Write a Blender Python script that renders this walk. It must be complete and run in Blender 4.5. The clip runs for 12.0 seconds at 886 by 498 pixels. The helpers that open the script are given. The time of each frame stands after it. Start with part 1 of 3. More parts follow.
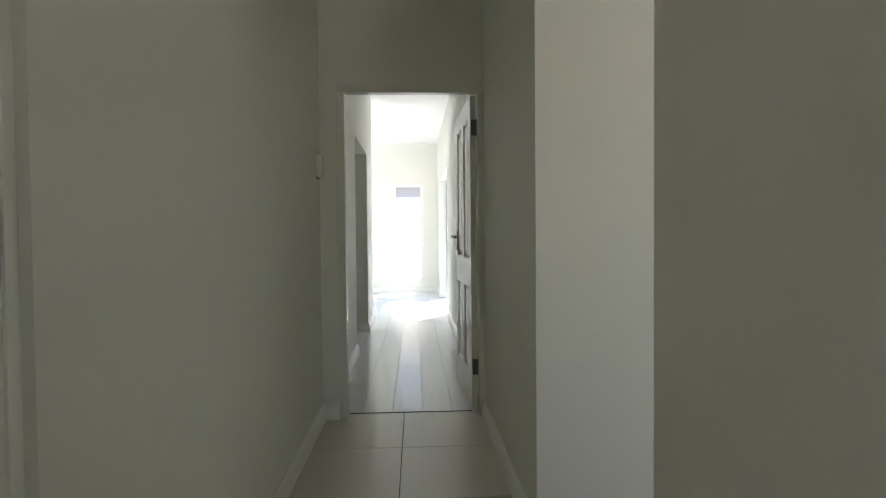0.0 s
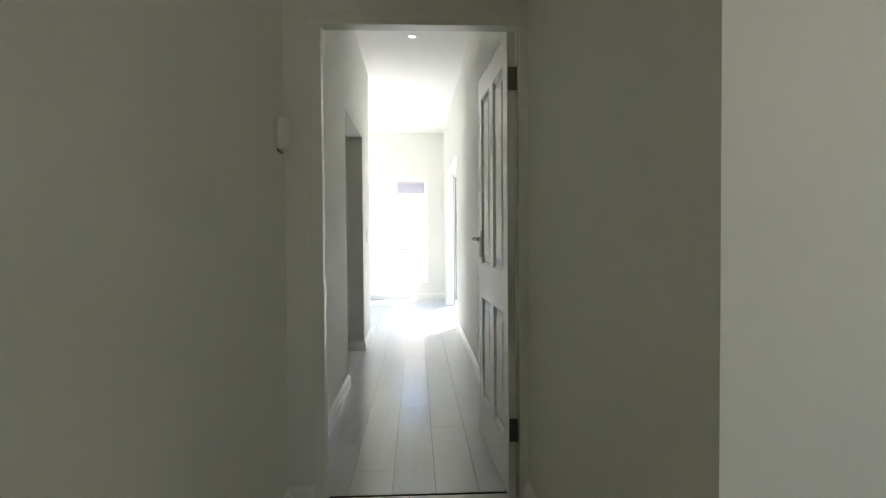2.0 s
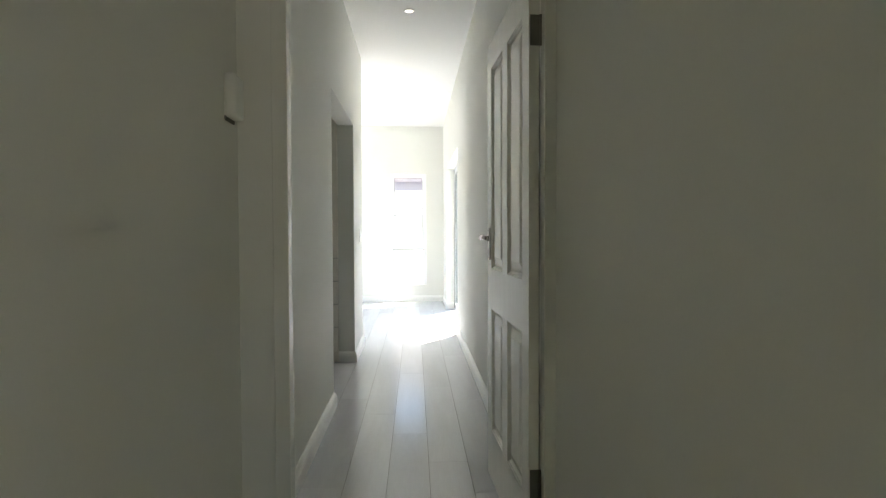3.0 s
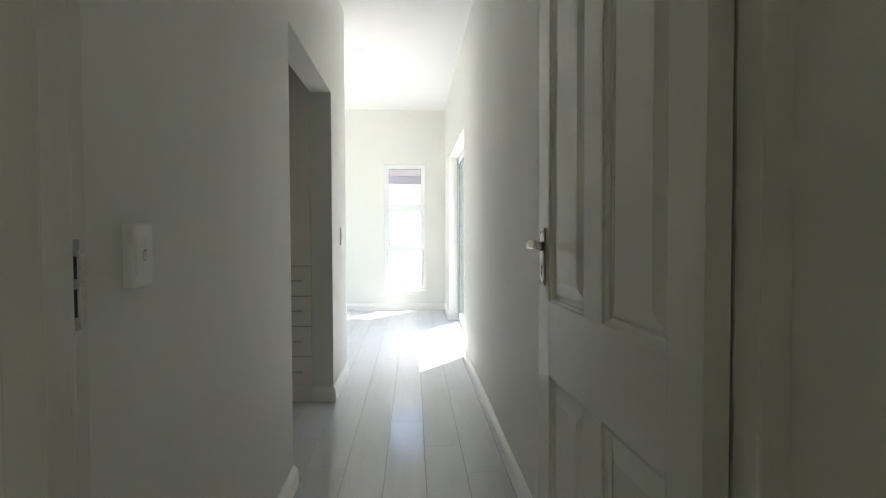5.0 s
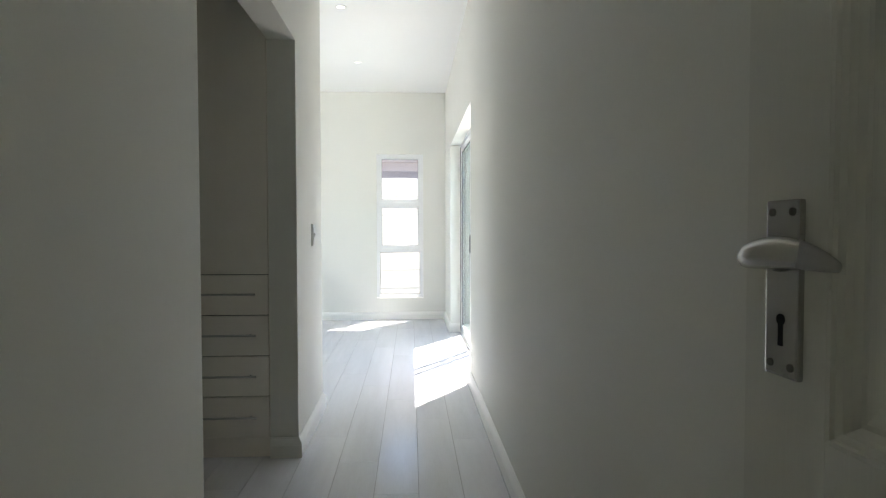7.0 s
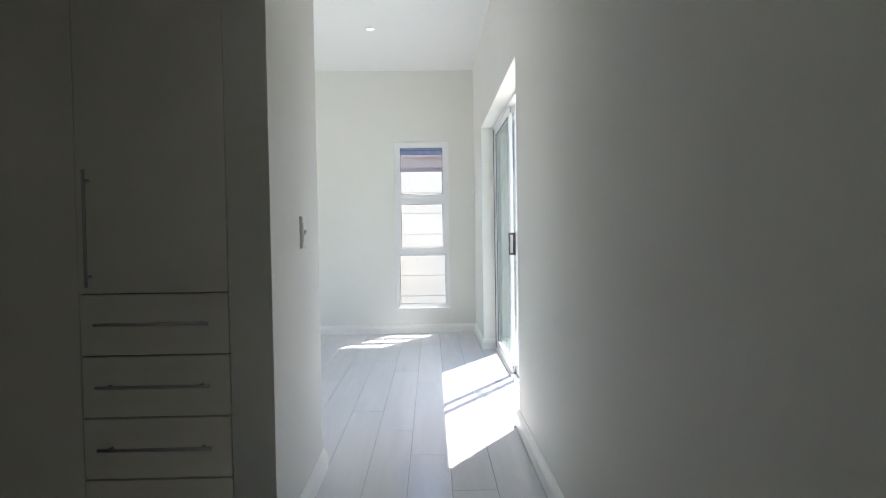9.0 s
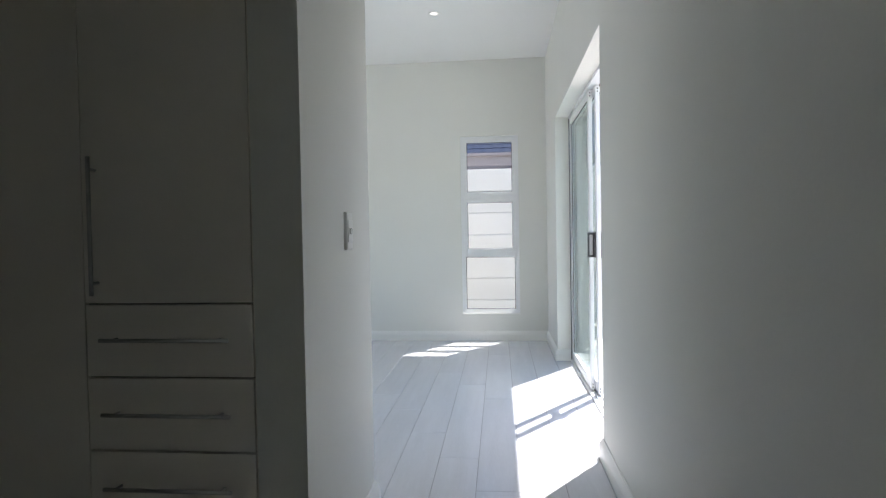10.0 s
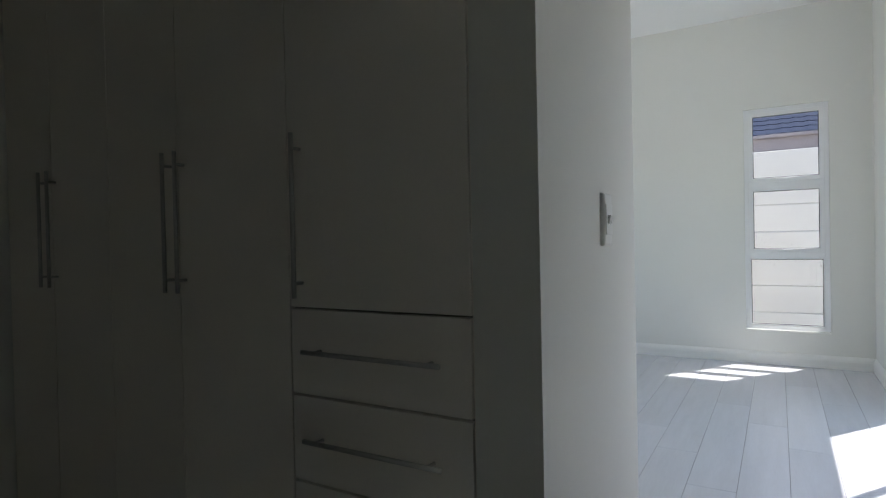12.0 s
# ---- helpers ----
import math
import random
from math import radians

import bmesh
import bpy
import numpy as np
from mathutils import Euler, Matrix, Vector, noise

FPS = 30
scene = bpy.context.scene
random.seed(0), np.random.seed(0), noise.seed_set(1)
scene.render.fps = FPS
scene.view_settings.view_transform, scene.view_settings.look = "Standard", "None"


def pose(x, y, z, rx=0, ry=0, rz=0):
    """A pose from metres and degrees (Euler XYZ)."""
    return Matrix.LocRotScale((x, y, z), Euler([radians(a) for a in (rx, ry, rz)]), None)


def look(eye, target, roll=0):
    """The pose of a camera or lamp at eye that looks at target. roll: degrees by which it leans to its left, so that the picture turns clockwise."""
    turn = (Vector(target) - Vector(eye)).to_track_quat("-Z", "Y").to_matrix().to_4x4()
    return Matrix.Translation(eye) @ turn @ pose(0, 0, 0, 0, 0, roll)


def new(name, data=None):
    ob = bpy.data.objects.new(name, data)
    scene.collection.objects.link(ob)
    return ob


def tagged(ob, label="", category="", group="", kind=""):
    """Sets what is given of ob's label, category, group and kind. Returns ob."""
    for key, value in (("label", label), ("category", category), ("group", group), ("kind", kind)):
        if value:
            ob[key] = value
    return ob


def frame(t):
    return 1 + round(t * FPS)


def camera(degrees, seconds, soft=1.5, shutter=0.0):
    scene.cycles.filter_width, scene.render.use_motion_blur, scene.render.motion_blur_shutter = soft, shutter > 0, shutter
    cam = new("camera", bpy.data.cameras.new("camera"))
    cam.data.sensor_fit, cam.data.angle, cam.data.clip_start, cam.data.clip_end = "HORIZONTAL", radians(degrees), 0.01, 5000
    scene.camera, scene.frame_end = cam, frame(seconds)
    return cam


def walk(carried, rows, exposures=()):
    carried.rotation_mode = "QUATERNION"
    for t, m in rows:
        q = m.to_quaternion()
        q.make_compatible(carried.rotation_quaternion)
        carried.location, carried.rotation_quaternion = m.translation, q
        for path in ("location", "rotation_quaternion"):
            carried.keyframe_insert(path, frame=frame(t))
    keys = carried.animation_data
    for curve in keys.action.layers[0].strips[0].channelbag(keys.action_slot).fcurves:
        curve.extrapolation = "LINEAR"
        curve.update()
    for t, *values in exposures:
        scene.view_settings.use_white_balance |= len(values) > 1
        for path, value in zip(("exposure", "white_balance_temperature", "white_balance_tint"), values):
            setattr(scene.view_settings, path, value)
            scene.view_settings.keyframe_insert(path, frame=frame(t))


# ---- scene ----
cam = camera(75.6, 12.0, soft=1.2)
PATH = [
    (0, (0.067, -0.197, 1.141), (0.163, 1.8, 1.089), -0.5),
    (0.5, (0.043, 0.111, 1.157), (0.136, 2.108, 1.101), -0.5),
    (1, (0.069, 0.397, 1.153), (0.162, 2.394, 1.099), -0.4),
    (1.5, (0.061, 0.675, 1.148), (0.154, 2.672, 1.091), -0.5),
    (2, (0.026, 0.959, 1.152), (0.118, 2.956, 1.097), -0.4),
    (2.5, (0.041, 1.265, 1.14), (0.135, 3.262, 1.085), -0.4),
    (3, (0.04, 1.515, 1.143), (0.137, 3.512, 1.087), -0.2),
    (5, (0.048, 2.69, 1.158), (0.152, 4.687, 1.095), -0.2),
    (5.5, (0.057, 2.925, 1.141), (0.166, 4.921, 1.077), -0.2),
    (6, (0.098, 3.178, 1.144), (0.21, 5.174, 1.08), -0.2),
    (6.5, (0.091, 3.424, 1.142), (0.203, 5.42, 1.078), -0.1),
    (8.5, (0.022, 4.484, 1.117), (0.108, 6.481, 1.065), -0.8),
    (9, (0.027, 4.698, 1.105), (0.068, 6.697, 1.052), -0.9),
    (9.5, (0.048, 4.907, 1.105), (-0.001, 6.906, 1.054), -0.8),
    (10, (0.024, 5.104, 1.097), (-0.173, 7.094, 1.052), -1.0),
    (10.5, (0.017, 5.274, 1.108), (-0.355, 7.238, 1.061), -0.7),
    (11, (0.015, 5.4, 1.097), (-0.588, 7.307, 1.054), -0.9),
    (11.5, (-0.035, 5.49, 1.094), (-0.867, 7.308, 1.054), -0.8),
    (12, (-0.125, 5.601, 1.073), (-1.138, 7.325, 1.048), -1.2),
]
EXPOSURE = [(0, 2.6, 7000, 12), (0.5, 2.76, 7000, 12), (1.5, 2.7, 7000, 12), (3, 2.68, 7100, 12), (5.5, 2.3, 7000, 12), (6.5, 2.15, 6950, 12), (8.5, 1.7, 6750, 13), (9.5, 1.48, 6600, 13), (10.5, 1.13, 6470, 13), (12, 1.07, 6500, 13)]
walk(cam, [(t, look(eye, target, roll)) for t, eye, target, roll in PATH], EXPOSURE)

# ---- world and sun ----
scene.cycles.max_bounces = scene.cycles.diffuse_bounces = 16  # white rooms lit round corners
SUN_WAY = Vector((0.309, 0.42, 1.0)).normalized()  # towards the sun
world = bpy.data.worlds.new("world")
scene.world = world
world.use_nodes = True
wn = world.node_tree.nodes
sky = wn.new("ShaderNodeTexSky")
sky.sky_type = "NISHITA"
sky.sun_disc = False
sky.sun_elevation = math.asin(SUN_WAY.z)
sky.sun_rotation = math.atan2(SUN_WAY.x, SUN_WAY.y)
wn["Background"].inputs["Strength"].default_value = 0.15
world.node_tree.links.new(sky.outputs[0], wn["Background"].inputs["Color"])
sun_data = bpy.data.lights.new("sun", "SUN")
sun_data.energy, sun_data.angle, sun_data.color = 3.7, radians(0.5), (1.0, 0.98, 0.95)
sun = new("sun", sun_data)
sun.matrix_world = look(SUN_WAY * 30, (0, 0, 0))


def fill_light(name, eye, target, width, height, watts, colour):
    """An area lamp added as fill, set in a made-up opening that the walk never faces."""
    data = bpy.data.lights.new(name, "AREA")
    data.shape, data.size, data.size_y, data.energy, data.color = "RECTANGLE", width, height, watts, colour
    new(name, data).matrix_world = look(eye, target)


# added lamp behind the start, brightens the first corridor; no window is known there
fill_light("fill_corridor_back", (0.555, -0.73, 1.55), (-2.0, -0.73, 1.55), 0.32, 0.68, 0.22, (1.0, 0.91, 0.70))
# two added lamps round the corner, placed to shade passage and corridor walls alike
fill_light("fill_side_passage", (1.45, -0.46, 1.275), (1.45, 3.0, 1.275), 0.38, 1.13, 0.37, (1.0, 0.945, 0.79))
fill_light("fill_side_passage_far", (4.25, -0.46, 1.45), (4.25, 3.0, 1.45), 0.68, 1.08, 0.28, (1.0, 0.93, 0.72))
# added lamp on the unseen left side, evens out the glow near the sun patches
fill_light("fill_bedroom", (-3.66, 9.2, 1.45), (0, 9.2, 1.45), 1.78, 1.28, 0.8, (0.97, 0.98, 1.0))


# ---- materials ----
def material(name, colour, rough=0.5, metal=0.0, vary=0.06, scale=3.0, grain=0.02, grain_scale=180.0,
             bump=0.1, bump_scale=120.0, stretch=(1, 1, 1), per_piece=0.0, coat=0.0, rough_vary=0.08):
    """Base colour with stains at a large scale and grain at a small one, uneven gloss and a fine relief."""
    m = bpy.data.materials.new(name)
    m.use_nodes = True
    n, l = m.node_tree.nodes, m.node_tree.links
    b = n["Principled BSDF"]
    co = n.new("ShaderNodeTexCoord")
    mp = n.new("ShaderNodeMapping")
    mp.inputs["Scale"].default_value = stretch
    l.new(co.outputs["Object"], mp.inputs["Vector"])
    src = mp.outputs["Vector"]
    if per_piece:
        info = n.new("ShaderNodeObjectInfo")
        add = n.new("ShaderNodeVectorMath")
        add.operation = "MULTIPLY_ADD"
        add.inputs[1].default_value = (1, 1, 1)
        mul = n.new("ShaderNodeMath")
        mul.operation = "MULTIPLY"
        mul.inputs[1].default_value = 37.0
        l.new(info.outputs["Random"], mul.inputs[0])
        l.new(mp.outputs["Vector"], add.inputs[0])
        l.new(mul.outputs[0], add.inputs[2])
        src = add.outputs[0]
    big = n.new("ShaderNodeTexNoise")
    big.inputs["Scale"].default_value, big.inputs["Detail"].default_value = scale, 5
    small = n.new("ShaderNodeTexNoise")
    small.inputs["Scale"].default_value, small.inputs["Detail"].default_value = grain_scale, 3
    for t in (big, small):
        l.new(src, t.inputs["Vector"])
    total = n.new("ShaderNodeMath")
    total.operation = "MULTIPLY_ADD"
    total.inputs[1].default_value = vary * 2
    l.new(big.outputs["Fac"], total.inputs[0])
    g = n.new("ShaderNodeMath")
    g.operation = "MULTIPLY_ADD"
    g.inputs[1].default_value, g.inputs[2].default_value = grain * 2, 1 - vary - grain
    l.new(small.outputs["Fac"], g.inputs[0])
    l.new(g.outputs[0], total.inputs[2])
    value = total.outputs[0]
    if per_piece:
        p = n.new("ShaderNodeMath")
        p.operation = "MULTIPLY_ADD"
        p.inputs[1].default_value = per_piece
        l.new(info.outputs["Random"], p.inputs[0])
        l.new(value, p.inputs[2])
        value = p.outputs[0]
    hsv = n.new("ShaderNodeHueSaturation")
    hsv.inputs["Color"].default_value = (*colour, 1)
    l.new(value, hsv.inputs["Value"])
    l.new(hsv.outputs[0], b.inputs["Base Color"])
    r = n.new("ShaderNodeMath")
    r.operation = "MULTIPLY_ADD"
    r.inputs[1].default_value, r.inputs[2].default_value = rough_vary, rough - rough_vary / 2
    l.new(big.outputs["Fac"], r.inputs[0])
    l.new(r.outputs[0], b.inputs["Roughness"])
    b.inputs["Metallic"].default_value = metal
    b.inputs["Coat Weight"].default_value = coat
    if bump:
        relief = n.new("ShaderNodeTexNoise")
        relief.inputs["Scale"].default_value, relief.inputs["Detail"].default_value = bump_scale, 4
        l.new(src, relief.inputs["Vector"])
        bp = n.new("ShaderNodeBump")
        bp.inputs["Strength"].default_value, bp.inputs["Distance"].default_value = bump, 0.004
        l.new(relief.outputs["Fac"], bp.inputs["Height"])
        l.new(bp.outputs[0], b.inputs["Normal"])
    return m


def glass_material(name, tint, gloss_most=0.9):
    m = bpy.data.materials.new(name)
    m.use_nodes = True
    n, l = m.node_tree.nodes, m.node_tree.links
    n.remove(n["Principled BSDF"])
    clear = n.new("ShaderNodeBsdfTransparent")
    clear.inputs["Color"].default_value = (*tint, 1)
    gloss = n.new("ShaderNodeBsdfGlossy")
    gloss.inputs["Roughness"].default_value = 0.01
    edge = n.new("ShaderNodeLayerWeight")
    edge.inputs["Blend"].default_value = 0.5
    power = n.new("ShaderNodeMath")
    power.operation, power.inputs[1].default_value = "POWER", 5.0
    l.new(edge.outputs["Facing"], power.inputs[0])
    fres = n.new("ShaderNodeMath")
    fres.operation, fres.inputs[1].default_value, fres.inputs[2].default_value = "MULTIPLY_ADD", gloss_most, 0.03
    l.new(power.outputs[0], fres.inputs[0])
    mix = n.new("ShaderNodeMixShader")
    l.new(fres.outputs[0], mix.inputs[0])
    l.new(clear.outputs[0], mix.inputs[1])
    l.new(gloss.outputs[0], mix.inputs[2])
    l.new(mix.outputs[0], n["Material Output"].inputs["Surface"])
    return m


WALL = material("wall_paint", (0.795, 0.792, 0.745), 0.6, vary=0.04, scale=1.3, grain=0.015, bump=0.12, bump_scale=70)
CEIL = material("ceiling_paint", (0.905, 0.905, 0.89), 0.8, vary=0.02, scale=1.0, bump=0.06)
TRIM = material("white_gloss_paint", (0.87, 0.865, 0.83), 0.32, vary=0.03, scale=4, bump=0.05, bump_scale=40)
DOOR = material("white_door_paint", (0.82, 0.815, 0.765), 0.25, vary=0.03, scale=3, grain=0.02, grain_scale=60, bump=0.10,
                bump_scale=45, stretch=(6, 6, 0.35))
PLANK = material("pale_laminate", (0.66, 0.664, 0.695), 0.17, vary=0.09, scale=2.5, grain=0.05, grain_scale=22, bump=0.06,
                 bump_scale=30, stretch=(7, 0.7, 1), per_piece=0.07, rough_vary=0.03)
TILE = material("porcelain_tile", (0.60, 0.575, 0.51), 0.30, vary=0.08, scale=2.5, grain=0.03, grain_scale=90, bump=0.04, per_piece=0.05)
GROUT = material("dark_grout", (0.10, 0.095, 0.085), 0.9, bump=0.2)
UNDER = material("floor_joint", (0.25, 0.24, 0.23), 0.9)
CUPBOARD = material("matt_melamine", (0.88, 0.84, 0.77), 0.45, vary=0.03, scale=2, grain=0.02, bump=0.05)
CARCASS = material("carcass_board", (0.34, 0.33, 0.30), 0.6)
STEEL = material("brushed_steel", (0.56, 0.55, 0.53), 0.32, 1.0, vary=0.05, grain=0.06, grain_scale=300, bump=0.05, stretch=(1, 1, 0.1))
NICKEL = material("satin_nickel", (0.48, 0.47, 0.45), 0.28, 1.0, vary=0.05, bump=0.03)
HINGE = material("dull_hinge_steel", (0.20, 0.19, 0.17), 0.42, 0.9, vary=0.12, scale=30)
ALU = material("white_powder_coat", (0.87, 0.875, 0.88), 0.35, vary=0.02, bump=0.03)
SEAL = material("black_rubber", (0.015, 0.015, 0.016), 0.7)
PLASTIC = material("white_plastic", (0.86, 0.86, 0.83), 0.3, vary=0.02, bump=0.0)
DARK = material("dark_gap", (0.02, 0.02, 0.02), 0.8)
GREY_LOCK = material("grey_lock_metal", (0.09, 0.095, 0.10), 0.4, 0.3)
GLASS = glass_material("clear_glass", (0.97, 0.98, 0.985))
DOOR_GLASS = glass_material("clear_door_glass", (0.93, 0.975, 0.965), 0.85)
LENS = material("lamp_lens", (0.85, 0.85, 0.85), 0.2)
LENS.node_tree.nodes["Principled BSDF"].inputs["Emission Color"].default_value = (1.0, 0.97, 0.9, 1)
LENS.node_tree.nodes["Principled BSDF"].inputs["Emission Strength"].default_value = 0.6
PAVING = material("light_paving", (0.56, 0.54, 0.50), 0.85, vary=0.12, scale=1.2, grain=0.08, grain_scale=60, bump=0.3)
PANEL = material("painted_concrete_panel", (0.64, 0.62, 0.58), 0.8, vary=0.08, scale=2.5, grain=0.04, bump=0.3, per_piece=0.05)
POST = material("concrete_post", (0.52, 0.50, 0.46), 0.85, vary=0.1, bump=0.3)
HOUSE = material("pale_plaster", (0.42, 0.415, 0.465), 0.85, vary=0.06, scale=1, bump=0.3)
ROOF = material("slate_blue_roof_tile", (0.018, 0.030, 0.064), 0.9, vary=0.15, scale=4, grain=0.08, bump=0.3)
ROOF.node_tree.nodes["Principled BSDF"].inputs["Specular IOR Level"].default_value = 0.2
FASCIA = material("grey_fascia", (0.40, 0.34, 0.32), 0.5)
SPECK = material("bare_concrete_spots", (0.36, 0.33, 0.30), 0.9)


# ---- mesh helpers ----
def finish(name, bm, mat, parent=None, label="", smooth=False):
    me = bpy.data.meshes.new(name)
    bmesh.ops.recalc_face_normals(bm, faces=bm.faces)
    bm.to_mesh(me)
    bm.free()
    me.materials.append(mat)
    if smooth:
        for p in me.polygons:
            p.use_smooth = True
    ob = new(name, me)
    if parent:
        ob.parent = parent
    if label:
        ob["label"] = label
    return ob


def part(name, bm, mat, parent, label="", smooth=False):
    return finish(name, bm, mat, parent, label, smooth)


def box(x0, x1, y0, y1, z0, z1, bevel=0.0, seg=1, bm=None):
    """A block, its edges rounded by bevel; added to bm where one is given."""
    b = bmesh.new()
    bmesh.ops.create_cube(b, size=1)
    bmesh.ops.scale(b, vec=(abs(x1 - x0), abs(y1 - y0), abs(z1 - z0)), verts=b.verts)
    bmesh.ops.translate(b, vec=((x0 + x1) / 2, (y0 + y1) / 2, (z0 + z1) / 2), verts=b.verts)
    if bevel:
        bmesh.ops.bevel(b, geom=b.edges[:], offset=bevel, segments=seg, affect="EDGES", profile=0.6)
    if bm is None:
        return b
    me = bpy.data.meshes.new("join")
    b.to_mesh(me)
    b.free()
    bm.from_mesh(me)
    bpy.data.meshes.remove(me)
    return bm


def tube(points, radius, sides=10, bm=None, ends=True):
    """A round bar along points."""
    bm = bm or bmesh.new()
    points = [Vector(p) for p in points]
    radii = radius if isinstance(radius, (list, tuple)) else [radius] * len(points)
    rings = []
    for i, p in enumerate(points):
        way = (points[min(i + 1, len(points) - 1)] - points[max(i - 1, 0)]).normalized()
        a = way.orthogonal().normalized() if abs(way.z) > 0.9 else way.cross(Vector((0, 0, 1))).normalized()
        b = way.cross(a)
        rings.append([bm.verts.new(p + radii[i] * (math.cos(2 * math.pi * k / sides) * a + math.sin(2 * math.pi * k / sides) * b))
                      for k in range(sides)])
    for r, s in zip(rings, rings[1:]):
        for k in range(sides):
            bm.faces.new((r[k], r[(k + 1) % sides], s[(k + 1) % sides], s[k]))
    if ends:
        bm.faces.new(rings[0][::-1])
        bm.faces.new(rings[-1])
    return bm


def sweep(points, profile, side=1):
    """A profile of (out, up) carried along a plan line with mitred corners; side 1: it stands out to the right of the way."""
    bm = bmesh.new()
    pts = [Vector((p[0], p[1], 0)) for p in points]
    rings = []
    for i, p in enumerate(pts):
        ways = []
        if i > 0:
            ways.append((pts[i] - pts[i - 1]).normalized())
        if i < len(pts) - 1:
            ways.append((pts[i + 1] - pts[i]).normalized())
        norms = [Vector((w.y, -w.x, 0)) * side for w in ways]
        n = sum(norms, Vector()).normalized()
        n = n / max(0.3, n.dot(norms[0]))
        rings.append([bm.verts.new(p + n * o + Vector((0, 0, u))) for o, u in profile])
    for r, s in zip(rings, rings[1:]):
        for k in range(len(profile) - 1):
            bm.faces.new((r[k], r[k + 1], s[k + 1], s[k]))
    for r in (rings[0], rings[-1]):
        bm.faces.new(r)
    return bm


def wall(name, axis, a0, a1, u0, u1, openings=(), z0=0.0, z1=2.915, mat=None, label="painted plaster wall", soft=()):
    """A wall of thickness a0..a1 across axis, running u0..u1, with openings (u0, u1, z0, z1) through it. soft: the places along
    it whose upright plaster corners are rounded by hand, and the heads of the openings that end there."""
    us = sorted({u0, u1, *[v for o in openings for v in o[:2]]})
    zs = sorted({z0, z1, *[v for o in openings for v in o[2:]]})
    us, zs = [u for u in us if u0 <= u <= u1], [z for z in zs if z0 <= z <= z1]

    def solid(i, j):
        if not (0 <= i < len(us) - 1 and 0 <= j < len(zs) - 1):
            return False
        u, z = (us[i] + us[i + 1]) / 2, (zs[j] + zs[j + 1]) / 2
        return not any(o[0] < u < o[1] and o[2] < z < o[3] for o in openings)

    bm, made = bmesh.new(), {}

    def v(a, i, j):
        if (a, i, j) not in made:
            d = a1 if a else a0
            made[a, i, j] = bm.verts.new((d, us[i], zs[j]) if axis == "x" else (us[i], d, zs[j]))
        return made[a, i, j]

    for i in range(len(us) - 1):
        for j in range(len(zs) - 1):
            if not solid(i, j):
                continue
            for a in (0, 1):
                bm.faces.new((v(a, i, j), v(a, i + 1, j), v(a, i + 1, j + 1), v(a, i, j + 1)))
            if not solid(i - 1, j):
                bm.faces.new((v(0, i, j), v(1, i, j), v(1, i, j + 1), v(0, i, j + 1)))
            if not solid(i + 1, j):
                bm.faces.new((v(0, i + 1, j), v(1, i + 1, j), v(1, i + 1, j + 1), v(0, i + 1, j + 1)))
            if not solid(i, j - 1):
                bm.faces.new((v(0, i, j), v(1, i, j), v(1, i + 1, j), v(0, i + 1, j)))
            if not solid(i, j + 1):
                bm.faces.new((v(0, i, j + 1), v(1, i, j + 1), v(1, i + 1, j + 1), v(0, i + 1, j + 1)))
    k = 1 if axis == "x" else 0
    if soft:
        heads = [(o[0], o[1], o[3]) for o in openings if o[0] in soft]
        edges = []
        for e in bm.edges:
            p, q = e.verts[0].co, e.verts[1].co
            if len(e.link_faces) != 2 or e.calc_face_angle(0.0) < 1.2:
                continue
            upright = abs(p[k] - q[k]) < 1e-6 and abs(p.z - q.z) > 1e-6 and any(abs(p[k] - u) < 1e-5 for u in soft)
            head = abs(p.z - q.z) < 1e-6 and abs(p[k] - q[k]) > 1e-6 and any(
                abs(p.z - z) < 1e-5 and a - 1e-5 <= min(p[k], q[k]) and max(p[k], q[k]) <= b + 1e-5 for a, b, z in heads)
            if upright or head:
                edges.append(e)
        bmesh.ops.recalc_face_normals(bm, faces=bm.faces)
        bmesh.ops.bevel(bm, geom=edges, offset=0.007, segments=3, affect="EDGES", profile=0.5)
    return tagged(finish(name, bm, mat or WALL), label, "wall", kind="structure")


def empty(name, label, category, group="", kind="", m=None):
    ob = new(name)
    if m is not None:
        ob.matrix_world = m
    return tagged(ob, label, category, group, kind)


# ---- plan, in metres ----
H = 2.915                      # ceiling
XL1, XR1 = -0.515, 0.495       # first corridor's walls
XL2, XR2 = -0.50, 0.515        # second corridor's walls
XLI = XL2 - 0.138             # inner face of the wall between corridor and dressing room
YD0, YD1 = 3.345, 3.445        # the wall with the panelled door
DX0, DX1, DZ = -0.36, 0.457, 2.012   # clear opening of that door
SIDE0, SIDE1 = 0.81, 1.82      # side passage
CL0, CL1, CLZ = 5.275, 6.587, 2.09  # opening of the dressing room
COL = 7.38                     # where the bedroom opens
FAR = 11.07                    # bedroom's window wall
SD0, SD1, SDZ = 7.925, 10.12, 2.10   # sliding door
WX0, WX1, WZ0, WZ1 = -0.37, 0.23, 0.28, 2.13

# ---- structure ----
wall("wall_corridor_left", "x", XL1 - 0.1, XL1, -3.0, YD0, [(-0.12, 0.70, 0, 2.07)])
# the small high opening is made up, for the fill lamp behind the start
wall("wall_corridor_right_near", "x", XR1, XR1 + 0.12, -3.0, SIDE0, [(-0.90, -0.56, 1.2, 1.9)], soft=(SIDE0,))
wall("wall_corridor_right", "x", XR1, XR1 + 0.12, SIDE1 + 0.12, YD0)
wall("wall_side_far", "y", SIDE1, SIDE1 + 0.12, XR1, 4.8)
# out of view, set back; both openings are made up for the passage fill lamps
wall("wall_side_near", "y", -0.52, -0.4, XR1 + 0.12, 4.8, [(1.25, 1.65, 0.7, 1.85), (3.9, 4.6, 0.9, 2.0)])
